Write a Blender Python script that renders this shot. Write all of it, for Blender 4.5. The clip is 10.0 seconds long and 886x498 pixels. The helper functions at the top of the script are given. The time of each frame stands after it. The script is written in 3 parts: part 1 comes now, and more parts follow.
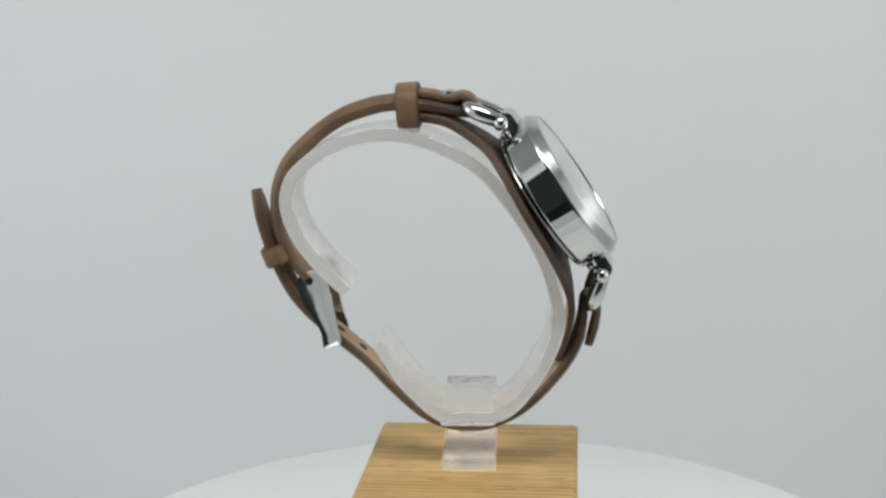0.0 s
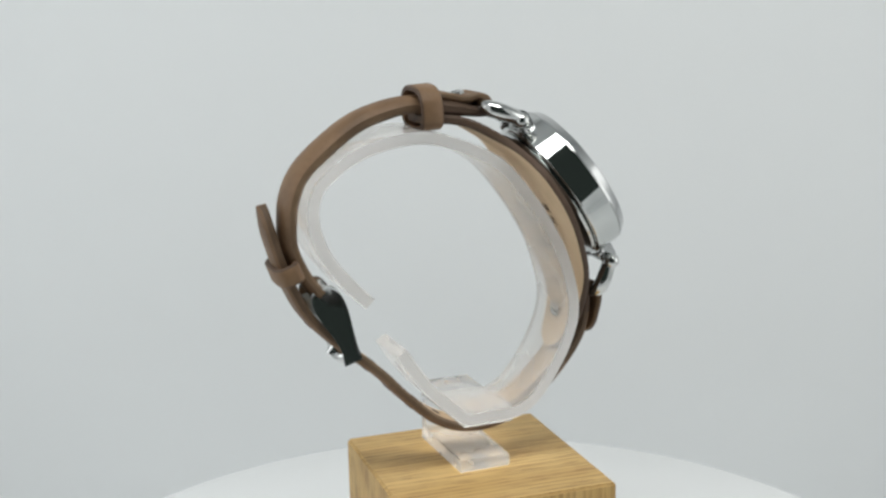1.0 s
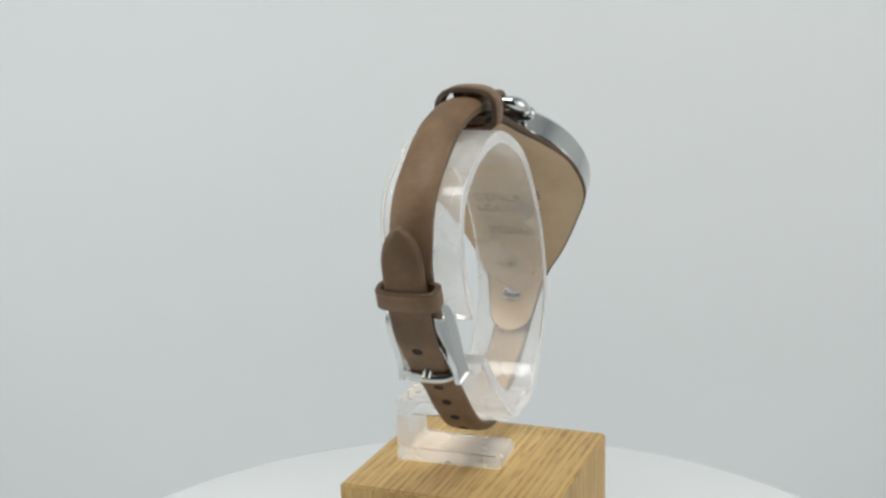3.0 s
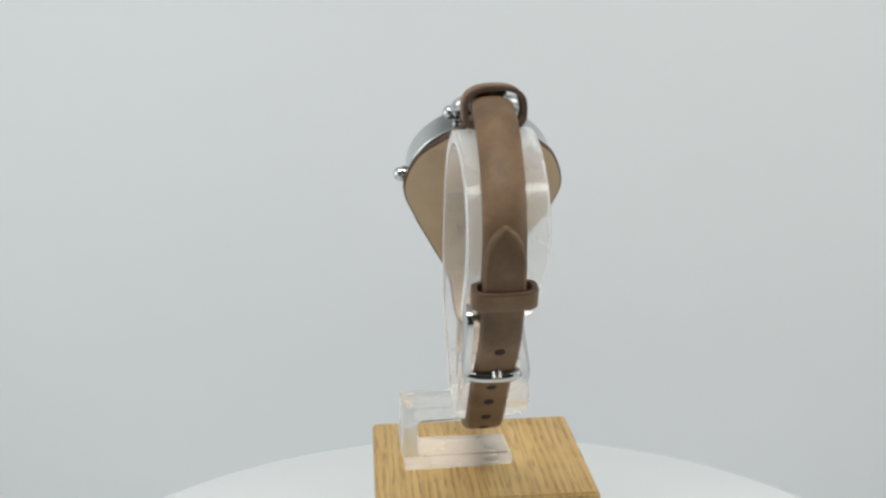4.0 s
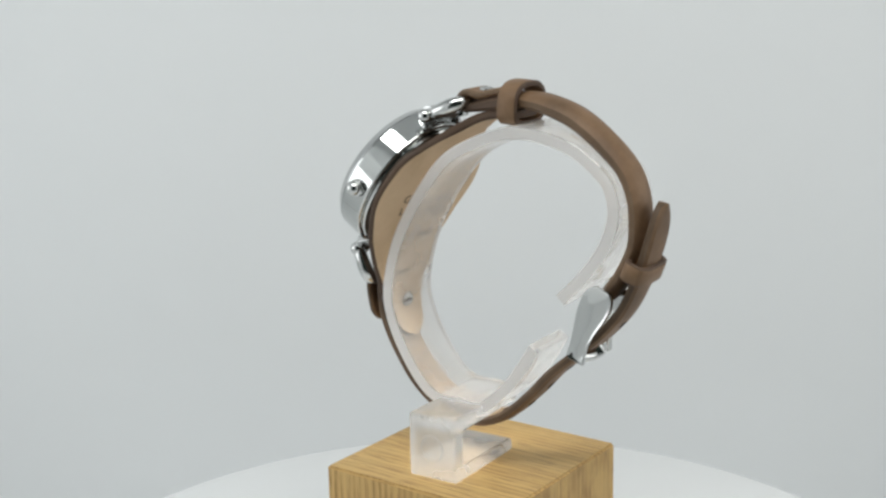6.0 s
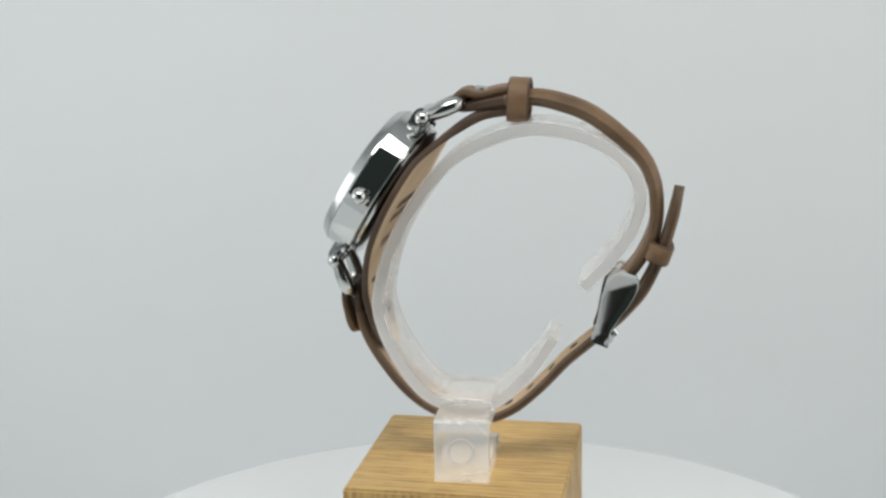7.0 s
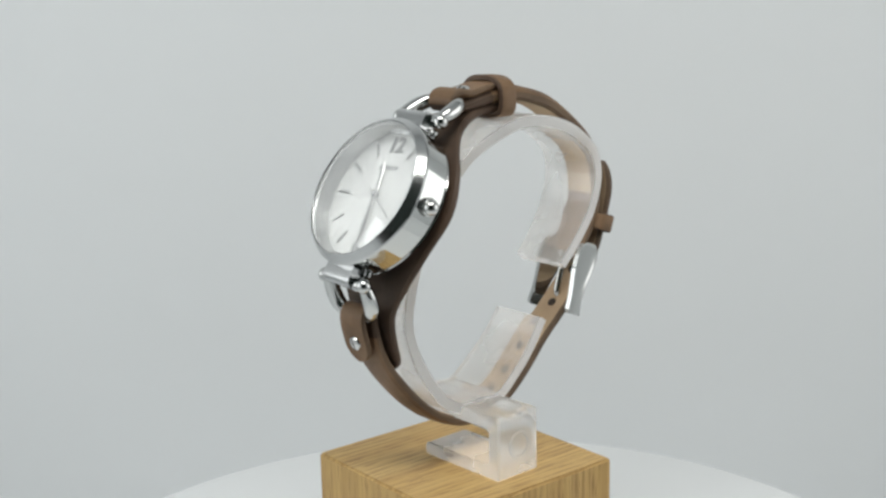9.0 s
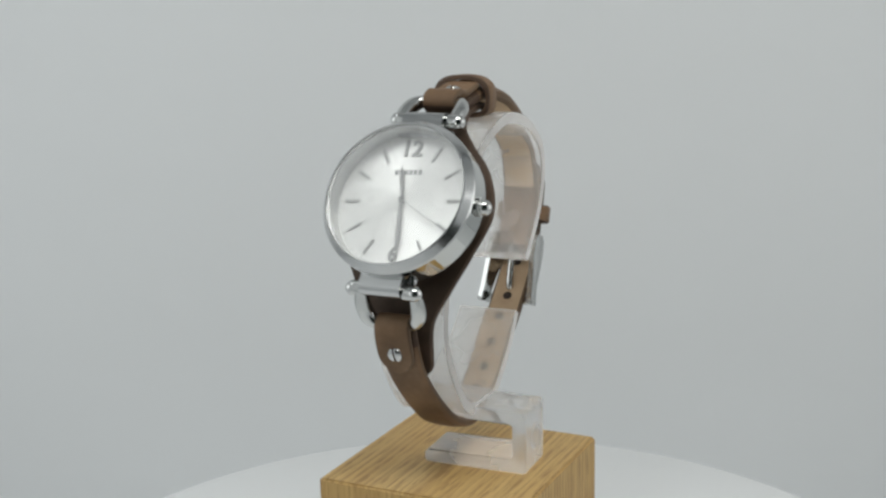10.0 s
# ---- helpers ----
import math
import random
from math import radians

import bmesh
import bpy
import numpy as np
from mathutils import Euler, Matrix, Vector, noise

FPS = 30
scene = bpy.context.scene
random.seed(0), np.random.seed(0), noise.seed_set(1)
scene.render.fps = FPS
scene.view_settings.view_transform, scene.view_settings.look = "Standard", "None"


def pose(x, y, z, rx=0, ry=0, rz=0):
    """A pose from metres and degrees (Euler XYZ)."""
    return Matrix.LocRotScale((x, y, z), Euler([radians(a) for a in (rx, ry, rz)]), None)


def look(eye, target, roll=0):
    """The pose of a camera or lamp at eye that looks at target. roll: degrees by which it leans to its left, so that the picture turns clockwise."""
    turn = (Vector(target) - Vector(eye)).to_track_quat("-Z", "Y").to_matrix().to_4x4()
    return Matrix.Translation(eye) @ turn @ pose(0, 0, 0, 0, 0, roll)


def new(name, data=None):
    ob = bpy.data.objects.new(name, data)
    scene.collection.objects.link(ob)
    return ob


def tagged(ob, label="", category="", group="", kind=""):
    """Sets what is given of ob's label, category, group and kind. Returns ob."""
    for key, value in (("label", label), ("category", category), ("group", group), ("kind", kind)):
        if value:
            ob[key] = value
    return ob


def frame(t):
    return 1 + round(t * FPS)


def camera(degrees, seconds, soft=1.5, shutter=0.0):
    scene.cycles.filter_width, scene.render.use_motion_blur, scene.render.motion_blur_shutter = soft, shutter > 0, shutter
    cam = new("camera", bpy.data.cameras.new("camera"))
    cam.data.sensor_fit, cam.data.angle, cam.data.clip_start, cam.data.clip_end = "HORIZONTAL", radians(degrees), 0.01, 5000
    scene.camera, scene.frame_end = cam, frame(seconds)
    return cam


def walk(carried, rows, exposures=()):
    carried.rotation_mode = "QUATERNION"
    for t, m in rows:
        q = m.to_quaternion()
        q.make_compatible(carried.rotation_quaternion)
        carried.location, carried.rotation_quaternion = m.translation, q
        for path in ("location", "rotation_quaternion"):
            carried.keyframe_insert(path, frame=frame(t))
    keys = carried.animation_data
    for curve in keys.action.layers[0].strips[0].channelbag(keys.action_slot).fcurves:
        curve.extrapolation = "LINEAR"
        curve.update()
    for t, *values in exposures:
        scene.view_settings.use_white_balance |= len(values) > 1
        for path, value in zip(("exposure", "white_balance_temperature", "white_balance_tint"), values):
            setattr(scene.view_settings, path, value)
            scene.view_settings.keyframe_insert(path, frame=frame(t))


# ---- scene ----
cam = camera(37.91, 10.0, soft=2.6)

# One working unit is half the side of the wooden block; the case is then 32 mm across.
U = 0.023
DISC_TOP = 0.075                     # height of the turntable's top over the tent's floor
BASE = DISC_TOP + 1.57 * U           # height of the block's top
TURN_START, TURN_RATE = -2.468, 25.02   # degrees, degrees per second

EYE = Vector((0.0, -11.683 * U, BASE + 4.710 * U))
VIEW = Matrix.Translation(EYE) @ Euler((0, 0, radians(1.087))).to_matrix().to_4x4() @ pose(0, 0, 0, 90 - 12.70, 0, 0) @ pose(0, 0, 0, 0, 0, -1.196)
walk(cam, [(0.0, VIEW), (10.0, VIEW)],
     exposures=[(0.0, -0.13), (0.8, 0.0), (8.3, -0.02), (9.0, -0.09), (9.5, -0.12), (9.8, -0.25), (10.0, -0.33)])

# ---- light: a white tent with two added lamps under its roof and a lit panel in each side wall, open to a dim room ----
world = bpy.data.worlds.new("world")
scene.world = world
world.use_nodes = True
world.node_tree.nodes["Background"].inputs[0].default_value = (0.62, 0.80, 0.72, 1)
world.node_tree.nodes["Background"].inputs[1].default_value = 0.045


def area_lamp(x, y, z, target, power, length, width, colour):
    lamp = bpy.data.lights.new("tent_lamp", "AREA")
    lamp.shape, lamp.size, lamp.size_y, lamp.energy, lamp.color = "RECTANGLE", length, width, power, colour
    ob = new("tent_lamp", lamp)
    ob.matrix_world = look((x, y, z), target)
    return ob


# roof pair added to brighten the tent, no real source there
area_lamp(-0.085, -0.155, 0.52, (-0.075, -0.135, 0.0), 0.645, 0.17, 0.14, (0.96, 0.99, 0.985))
area_lamp(0.085, -0.155, 0.52, (0.075, -0.135, 0.0), 0.585, 0.17, 0.14, (0.985, 0.99, 0.95))
# lit panels in the side walls
area_lamp(-0.312, -0.04, 0.22, (0.0, -0.05, 0.20), 0.235, 0.22, 0.20, (0.96, 0.99, 1.0))
area_lamp(0.312, -0.04, 0.22, (0.0, -0.05, 0.20), 0.22, 0.22, 0.22, (0.99, 0.99, 0.97))


# ---- materials ----
def material(name):
    m = bpy.data.materials.new(name)
    m.use_nodes = True
    nt = m.node_tree
    return m, nt, nt.nodes["Principled BSDF"]


def node(nt, kind, **values):
    n = nt.nodes.new(kind)
    for key, value in values.items():
        n.inputs[key.replace("_", " ")].default_value = value
    return n


def coords(nt, scale=(1, 1, 1), source="Object"):
    tc = nt.nodes.new("ShaderNodeTexCoord")
    mp = nt.nodes.new("ShaderNodeMapping")
    mp.inputs["Scale"].default_value = scale
    nt.links.new(tc.outputs[source], mp.inputs["Vector"])
    return mp.outputs["Vector"]


def ramp(nt, fac, stops):
    r = nt.nodes.new("ShaderNodeValToRGB")
    while len(r.color_ramp.elements) < len(stops):
        r.color_ramp.elements.new(0.5)
    for e, (pos, col) in zip(r.color_ramp.elements, stops):
        e.position, e.color = pos, (*col, 1)
    nt.links.new(fac, r.inputs["Fac"])
    return r.outputs["Color"]


def mixed(nt, fac, a, b, blend="MIX"):
    m = nt.nodes.new("ShaderNodeMix")
    m.data_type, m.blend_type = "RGBA", blend
    for slot, v in ((0, fac), (6, a), (7, b)):
        if hasattr(v, "links"):
            nt.links.new(v, m.inputs[slot])
        else:
            m.inputs[slot].default_value = v if slot == 0 else (*v, 1)
    return m.outputs[2]


def bumped(nt, bsdf, height, strength, distance=0.0002):
    b = node(nt, "ShaderNodeBump", Strength=strength, Distance=distance)
    nt.links.new(height, b.inputs["Height"])
    nt.links.new(b.outputs["Normal"], bsdf.inputs["Normal"])


def noisy(nt, vec, scale, detail=4.0, rough=0.55):
    n = node(nt, "ShaderNodeTexNoise", Scale=scale, Detail=detail, Roughness=rough)
    nt.links.new(vec, n.inputs["Vector"])
    return n.outputs["Fac"]


def leather(name, dark, mid, light, roughness, grain):
    m, nt, b = material(name)
    v = coords(nt)
    big = noisy(nt, v, 95, 4, 0.5)
    fine = noisy(nt, v, 900, 5, 0.65)
    pores = node(nt, "ShaderNodeTexVoronoi", Scale=2200)
    nt.links.new(v, pores.inputs["Vector"])
    col = ramp(nt, big, [(0.32, dark), (0.52, mid), (0.72, light)])
    col = mixed(nt, 0.18, col, ramp(nt, fine, [(0.3, dark), (0.7, light)]))
    geo = nt.nodes.new("ShaderNodeNewGeometry")
    worn = ramp(nt, geo.outputs["Pointiness"], [(0.52, (0, 0, 0)), (0.62, (0.5, 0.5, 0.5))])
    col = mixed(nt, worn, col, light)
    nt.links.new(col, b.inputs["Base Color"])
    b.inputs["Roughness"].default_value = roughness
    b.inputs["Specular IOR Level"].default_value = 0.35
    h = mixed(nt, 0.5, fine, pores.outputs["Distance"])
    bumped(nt, b, h, grain, 0.00012)
    return m


LEATHER = leather("brown_leather", (0.092, 0.053, 0.027), (0.17, 0.098, 0.051), (0.25, 0.153, 0.086), 0.55, 0.25)
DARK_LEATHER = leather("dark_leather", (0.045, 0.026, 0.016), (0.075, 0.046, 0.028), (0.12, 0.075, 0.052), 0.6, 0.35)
SUEDE = leather("tan_suede", (0.47, 0.340, 0.212), (0.56, 0.415, 0.27), (0.62, 0.475, 0.32), 0.85, 0.45)
LINING = leather("tan_lining", (0.25, 0.172, 0.106), (0.34, 0.242, 0.152), (0.41, 0.303, 0.2), 0.8, 0.4)
EDGE = leather("burnished_leather_edge", (0.075, 0.045, 0.026), (0.138, 0.085, 0.048), (0.22, 0.145, 0.086), 0.55, 0.3)

# EDGE again but darker: the lower strap's weaker light is in the colour
SHADED_EDGE = leather("shaded_burnished_edge", (0.05, 0.030, 0.018), (0.095, 0.058, 0.034), (0.155, 0.10, 0.058), 0.55, 0.3)
KEEPER_EDGE = leather("keeper_edge", (0.04, 0.023, 0.015), (0.072, 0.042, 0.027), (0.12, 0.075, 0.048), 0.6, 0.3)


def metal(name, colour, roughness, brushed=0.0):
    m, nt, b = material(name)
    b.inputs["Base Color"].default_value = (*colour, 1)
    b.inputs["Metallic"].default_value = 1
    v = coords(nt)
    n = noisy(nt, v, 60, 2)
    nt.links.new(ramp(nt, n, [(0.35, (roughness,) * 3), (0.75, (roughness * 1.12,) * 3)]), b.inputs["Roughness"])
    if brushed:
        bumped(nt, b, noisy(nt, coords(nt, (1, 1, 30)), 900, 2), brushed, 0.00003)
    return m


CHROME = metal("polished_steel", (0.58, 0.585, 0.575), 0.11)
SATIN = metal("satin_steel", (0.55, 0.555, 0.555), 0.17)
CASE_STEEL = metal("case_steel", (0.60, 0.61, 0.60), 0.045)
NUMERAL = metal("numeral_metal", (0.30, 0.30, 0.295), 0.4)
INDEX = metal("index_metal", (0.44, 0.44, 0.435), 0.28)
RING = metal("chapter_ring_metal", (0.44, 0.445, 0.44), 0.3)
DARK_STEEL = metal("shaded_steel", (0.42, 0.42, 0.42), 0.14)


def dial_material():
    """Silver sunray dial: fine lines run out from the centre, so its gloss is stretched round it."""
    m, nt, b = material("sunray_dial")
    b.inputs["Base Color"].default_value = (0.68, 0.685, 0.668, 1)
    b.inputs["Metallic"].default_value = 0.4
    b.inputs["Roughness"].default_value = 0.5
    b.inputs["Anisotropic"].default_value = 0.75
    t = nt.nodes.new("ShaderNodeTangent")
    t.direction_type, t.axis = "RADIAL", "Z"
    nt.links.new(t.outputs["Tangent"], b.inputs["Tangent"])
    return m


DIAL = dial_material()


def acrylic_material(name, milk, roughness, tone, warm=0.98):
    """Clear cast acrylic, hazy from handling: refraction with a little scattering."""
    m, nt, b = material(name)
    b.inputs["Base Color"].default_value = (0.985, 0.985, 0.98, 1)
    b.inputs["Transmission Weight"].default_value = 1.0
    b.inputs["IOR"].default_value = 1.49
    b.inputs["Specular IOR Level"].default_value = 0.25
    v = coords(nt)
    n = noisy(nt, v, 160, 4)
    nt.links.new(ramp(nt, n, [(0.3, (roughness,) * 3), (0.75, (roughness * 1.2,) * 3)]), b.inputs["Roughness"])
    haze = nt.nodes.new("ShaderNodeBsdfTranslucent")
    haze.inputs["Color"].default_value = (tone, tone * (0.5 + warm / 2), tone * warm, 1)
    film = nt.nodes.new("ShaderNodeBsdfDiffuse")
    film.inputs["Color"].default_value = (tone, tone * (0.5 + warm / 2), tone * warm, 1)
    both = nt.nodes.new("ShaderNodeMixShader")
    both.inputs[0].default_value = 0.35
    nt.links.new(haze.outputs[0], both.inputs[1])
    nt.links.new(film.outputs[0], both.inputs[2])
    mix = nt.nodes.new("ShaderNodeMixShader")
    nt.links.new(ramp(nt, noisy(nt, v, 60, 3), [(0.3, (milk * 0.8,) * 3), (0.7, (milk * 1.25,) * 3)]), mix.inputs[0])
    nt.links.new(b.outputs[0], mix.inputs[1])
    nt.links.new(both.outputs[0], mix.inputs[2])
    nt.links.new(mix.outputs[0], nt.nodes["Material Output"].inputs["Surface"])
    return m


ACRYLIC = acrylic_material("hazy_acrylic", 0.24, 0.0, 0.95, 0.955)
# sawn edge, whitened for the light that the sheet gathers there
FROSTED = acrylic_material("bright_sawn_edge", 0.8, 0.3, 0.90)
UNDERSIDE = acrylic_material("frosted_underside", 0.75, 0.3, 0.90, 1.03)
ACRYLIC_BLOCK = acrylic_material("clear_acrylic", 0.27, 0.0, 0.84, 1.03)


def glass_material():
    m, nt, b = material("mineral_glass")
    b.inputs["Base Color"].default_value = (1, 1, 1, 1)
    b.inputs["Transmission Weight"].default_value = 1.0
    b.inputs["IOR"].default_value = 1.5
    b.inputs["Roughness"].default_value = 0.0
    # a thin white film: the glass's glare put into its colour
    glare = nt.nodes.new("ShaderNodeBsdfDiffuse")
    glare.inputs["Color"].default_value = (0.88, 0.89, 0.89, 1)
    mix = nt.nodes.new("ShaderNodeMixShader")
    nt.links.new(ramp(nt, noisy(nt, coords(nt), 120, 4), [(0.3, (0.05,) * 3), (0.75, (0.16,) * 3)]), mix.inputs[0])
    nt.links.new(b.outputs[0], mix.inputs[1])
    nt.links.new(glare.outputs[0], mix.inputs[2])
    nt.links.new(mix.outputs[0], nt.nodes["Material Output"].inputs["Surface"])
    return m


GLASS = glass_material()


def oak(name, along, across):
    """Straight-grained oak; along: the axis of the fibres, across: the axis over which the growth lines repeat."""
    m, nt, b = material(name)
    i = "xyz".index(along)

    def stretched(k, share):
        v = [k, k, k]
        v[i] = k * share
        return coords(nt, tuple(v))

    rings = node(nt, "ShaderNodeTexWave", Scale=92.0, Distortion=9.0, Detail=4.0, Detail_Scale=1.3, Detail_Roughness=0.62)
    rings.wave_type, rings.bands_direction, rings.wave_profile = "BANDS", across.upper(), "SAW"
    nt.links.new(stretched(1.0, 0.035), rings.inputs["Vector"])
    broad = noisy(nt, stretched(90.0, 0.05), 1.0, 3, 0.5)
    fine = noisy(nt, stretched(1500.0, 0.012), 1.0, 4, 0.65)
    pores = noisy(nt, stretched(1900.0, 0.05), 1.0, 3, 0.6)
    col = ramp(nt, broad, [(0.30, (0.53, 0.335, 0.119)), (0.5, (0.61, 0.40, 0.155)), (0.70, (0.66, 0.455, 0.19))])
    col = mixed(nt, ramp(nt, rings.outputs["Fac"], [(0.40, (0, 0, 0)), (0.80, (0.12, 0.12, 0.12)), (0.97, (0.28, 0.28, 0.28))]), col, (0.28, 0.155, 0.045))
    wavy = noisy(nt, coords(nt), 140.0, 2, 0.5)
    lines = node(nt, "ShaderNodeTexWave", Scale=180.0, Distortion=6.0, Detail=4.0, Detail_Scale=2.2, Detail_Roughness=0.6)
    lines.wave_type, lines.bands_direction, lines.wave_profile = "BANDS", across.upper(), "SAW"
    nt.links.new(stretched(1.0, 0.075), lines.inputs["Vector"])
    dark_line = mixed(nt, ramp(nt, wavy, [(0.38, (0.2, 0.2, 0.2)), (0.60, (1, 1, 1))]), (0, 0, 0), ramp(nt, lines.outputs["Fac"], [(0.50, (0, 0, 0)), (0.88, (0.70, 0.70, 0.70)), (1.0, (0.2, 0.2, 0.2))]))
    col = mixed(nt, dark_line, col, (0.245, 0.132, 0.04))
    col = mixed(nt, ramp(nt, fine, [(0.45, (0, 0, 0)), (0.70, (0.38, 0.38, 0.38))]), col, (0.32, 0.185, 0.06))
    col = mixed(nt, ramp(nt, pores, [(0.58, (0, 0, 0)), (0.68, (0.6, 0.6, 0.6))]), col, (0.19, 0.10, 0.032))
    nt.links.new(col, b.inputs["Base Color"])
    b.inputs["Roughness"].default_value = 0.5
    b.inputs["Specular IOR Level"].default_value = 0.3
    bumped(nt, b, mixed(nt, 0.5, fine, pores), 0.25, 0.00012)
    return m


OAK_TOP = oak("oak_face_grain", "x", "y")
OAK_SIDE = oak("oak_side_grain", "z", "x")


def plain(name, colour, roughness, vary=0.06, scale=20.0, weave=0.0):
    m, nt, b = material(name)
    v = coords(nt)
    lo = tuple(c * (1 - vary) for c in colour)
    nt.links.new(ramp(nt, noisy(nt, v, scale, 4), [(0.3, lo), (0.7, colour)]), b.inputs["Base Color"])
    b.inputs["Roughness"].default_value = roughness
    if weave:
        bumped(nt, b, noisy(nt, v, 1500, 2), weave, 0.0001)
    return m


FABRIC = plain("white_fabric", (0.80, 0.815, 0.822), 0.9, 0.03, 6.0, 0.1)
DISC = plain("white_plastic", (0.86, 0.87, 0.87), 0.35, 0.02, 12.0)
RECESS_SHADE = plain("recess_shade", (0.02, 0.012, 0.008), 0.9)
INK = plain("brown_ink", (0.085, 0.056, 0.037), 0.8)
BRAND_INK = plain("grey_ink", (0.22, 0.22, 0.22), 0.5)
TABLE = plain("dark_table_wood", (0.055, 0.046, 0.04), 0.5, 0.4, 35.0)
PAD = plain("grey_adhesive", (0.42, 0.41, 0.40), 0.6, 0.2, 200.0)


# ---- mesh helpers; all shapes are given in units and scaled by U ----
def part(name, bm, mat, parent, label="", smooth=35, m=None, kind=""):
    """Links a bmesh as one mesh object under a thing or part."""
    if m is not None:
        bm.transform(m)
    bm.transform(Matrix.Scale(U, 4))
    bmesh.ops.recalc_face_normals(bm, faces=bm.faces)
    me = bpy.data.meshes.new(name)
    bm.to_mesh(me)
    bm.free()
    for one in mat if isinstance(mat, (list, tuple)) else (mat,):
        me.materials.append(one)
    if smooth:
        me.polygons.foreach_set("use_smooth", [True] * len(me.polygons))
        me.set_sharp_from_angle(angle=radians(smooth))
    ob = new(name, me)
    if parent is not None:
        ob.parent = parent
    return tagged(ob, label, kind=kind)


def glide(points, steps=8):
    """A smooth run (Catmull-Rom) through rows of any number of values."""
    p = [np.array(q, float) for q in points]
    p = [2 * p[0] - p[1]] + p + [2 * p[-1] - p[-2]]
    run = []
    for i in range(1, len(p) - 2):
        for k in range(steps):
            t = k / steps
            run.append(0.5 * (2 * p[i] + (p[i + 1] - p[i - 1]) * t + (2 * p[i - 1] - 5 * p[i] + 4 * p[i + 1] - p[i + 2]) * t * t
                              + (3 * p[i] - p[i - 1] - 3 * p[i + 1] + p[i + 2]) * t ** 3))
    run.append(p[-2])
    return np.array(run)


def loft(bm, rings, closed=False, caps=True):
    """Faces between rings of equally many points."""
    vs = [[bm.verts.new(q) for q in ring] for ring in rings]
    n = len(vs[0])
    made = []
    pairs = list(zip(vs, vs[1:])) + ([(vs[-1], vs[0])] if closed else [])
    for a, b in pairs:
        for j in range(n):
            made.append((j, bm.faces.new((a[j], a[(j + 1) % n], b[(j + 1) % n], b[j]))))
    if caps and not closed:
        bm.faces.new(vs[0][::-1])
        bm.faces.new(vs[-1])
    return made


def band(points, steps=8, lining=(), round_start=0.0, round_end=0.0, bulge=0.012, wobble=0.004, seed=0.0, skew=0.0, edges=False, burnished=False, dark=()):
    """A strap along rows of (x, z, y of its middle, half width, thickness). The outer side is to the left of the run
    as x, z go; lining: (from, to) shares of the run whose inner side is of the second material."""
    run = glide(points, steps)
    length = np.concatenate([[0], np.cumsum(np.hypot(*np.diff(run[:, :2], axis=0).T))])
    tangent = np.gradient(run[:, :2], axis=0)
    tangent /= np.linalg.norm(tangent, axis=1)[:, None]
    rings = []
    for i, (x, z, y, hw, th) in enumerate(run):
        for rounding, away in ((round_start, length[i]), (round_end, length[-1] - length[i])):
            if rounding and away < rounding:
                hw *= max(0.12, math.sqrt(max(0.0, 1 - (1 - away / rounding) ** 2)))
        nx, nz = -tangent[i][1], tangent[i][0]
        h, c = th / 2, th * 0.07 if edges else min(th * 0.28, hw * 0.4)
        section = [(-hw + c, h), (-hw * 0.5, h + bulge * 0.8), (0, h + bulge), (hw * 0.5, h + bulge * 0.8), (hw - c, h), (hw, h - c), (hw, -h + c),
                   (hw - c, -h), (0, -h), (-hw + c, -h), (-hw, -h + c), (-hw, h - c)]
        ring = []
        for b, a in section:
            a += wobble * noise.noise((length[i] * 3.1 + seed, b * 4, a * 2))
            b += wobble * noise.noise((length[i] * 2.3, seed + 5, b))
            ring.append((x + nx * a + skew * b * min(1.0, max(0.0, (hw - 0.2) / 0.4)), y + b, z + nz * a))
        rings.append(ring)
    bm = bmesh.new()
    count = len(rings[0])
    for index, (j, f) in enumerate(loft(bm, rings)):
        share = (index // count) / (len(rings) - 1)
        if any(a <= share <= b for a, b in lining) and j in (6, 7, 8, 9):
            f.material_index = 1 if j in (7, 8) else 0
        if edges and j in (5, 10):
            f.material_index = 1
        if burnished and j in (5, 6, 9, 10):
            f.material_index = 2
        # shares of the run by the folds get the darker fourth material
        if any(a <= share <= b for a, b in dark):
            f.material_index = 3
    return bm


def slab(outline, y0, y1, bevel=0.0, segments=2):
    """A plate with that outline in x, z between y0 and y1."""
    bm = bmesh.new()
    loft(bm, [[(x, y0, z) for x, z in outline], [(x, y1, z) for x, z in outline]])
    if bevel:
        bmesh.ops.bevel(bm, geom=list(bm.edges), offset=bevel, segments=segments, affect="EDGES", clamp_overlap=True)
    return bm


def turned(profile, steps=96):
    """A body of revolution round z from rows of (radius, z)."""
    bm = bmesh.new()
    rows = []
    for r, z in profile:
        if r < 1e-6:
            rows.append([bm.verts.new((0, 0, z))])
        else:
            rows.append([bm.verts.new((r * math.cos(a * math.tau / steps), r * math.sin(a * math.tau / steps), z)) for a in range(steps)])
    for a, b in zip(rows, rows[1:]):
        for j in range(steps if len(a) + len(b) > 2 else 0):
            k = (j + 1) % steps
            if len(a) == 1:
                bm.faces.new((a[0], b[j], b[k]))
            elif len(b) == 1:
                bm.faces.new((a[j], a[k], b[0]))
            else:
                bm.faces.new((a[j], a[k], b[k], b[j]))
    bmesh.ops.remove_doubles(bm, verts=bm.verts[:], dist=1e-6)
    return bm


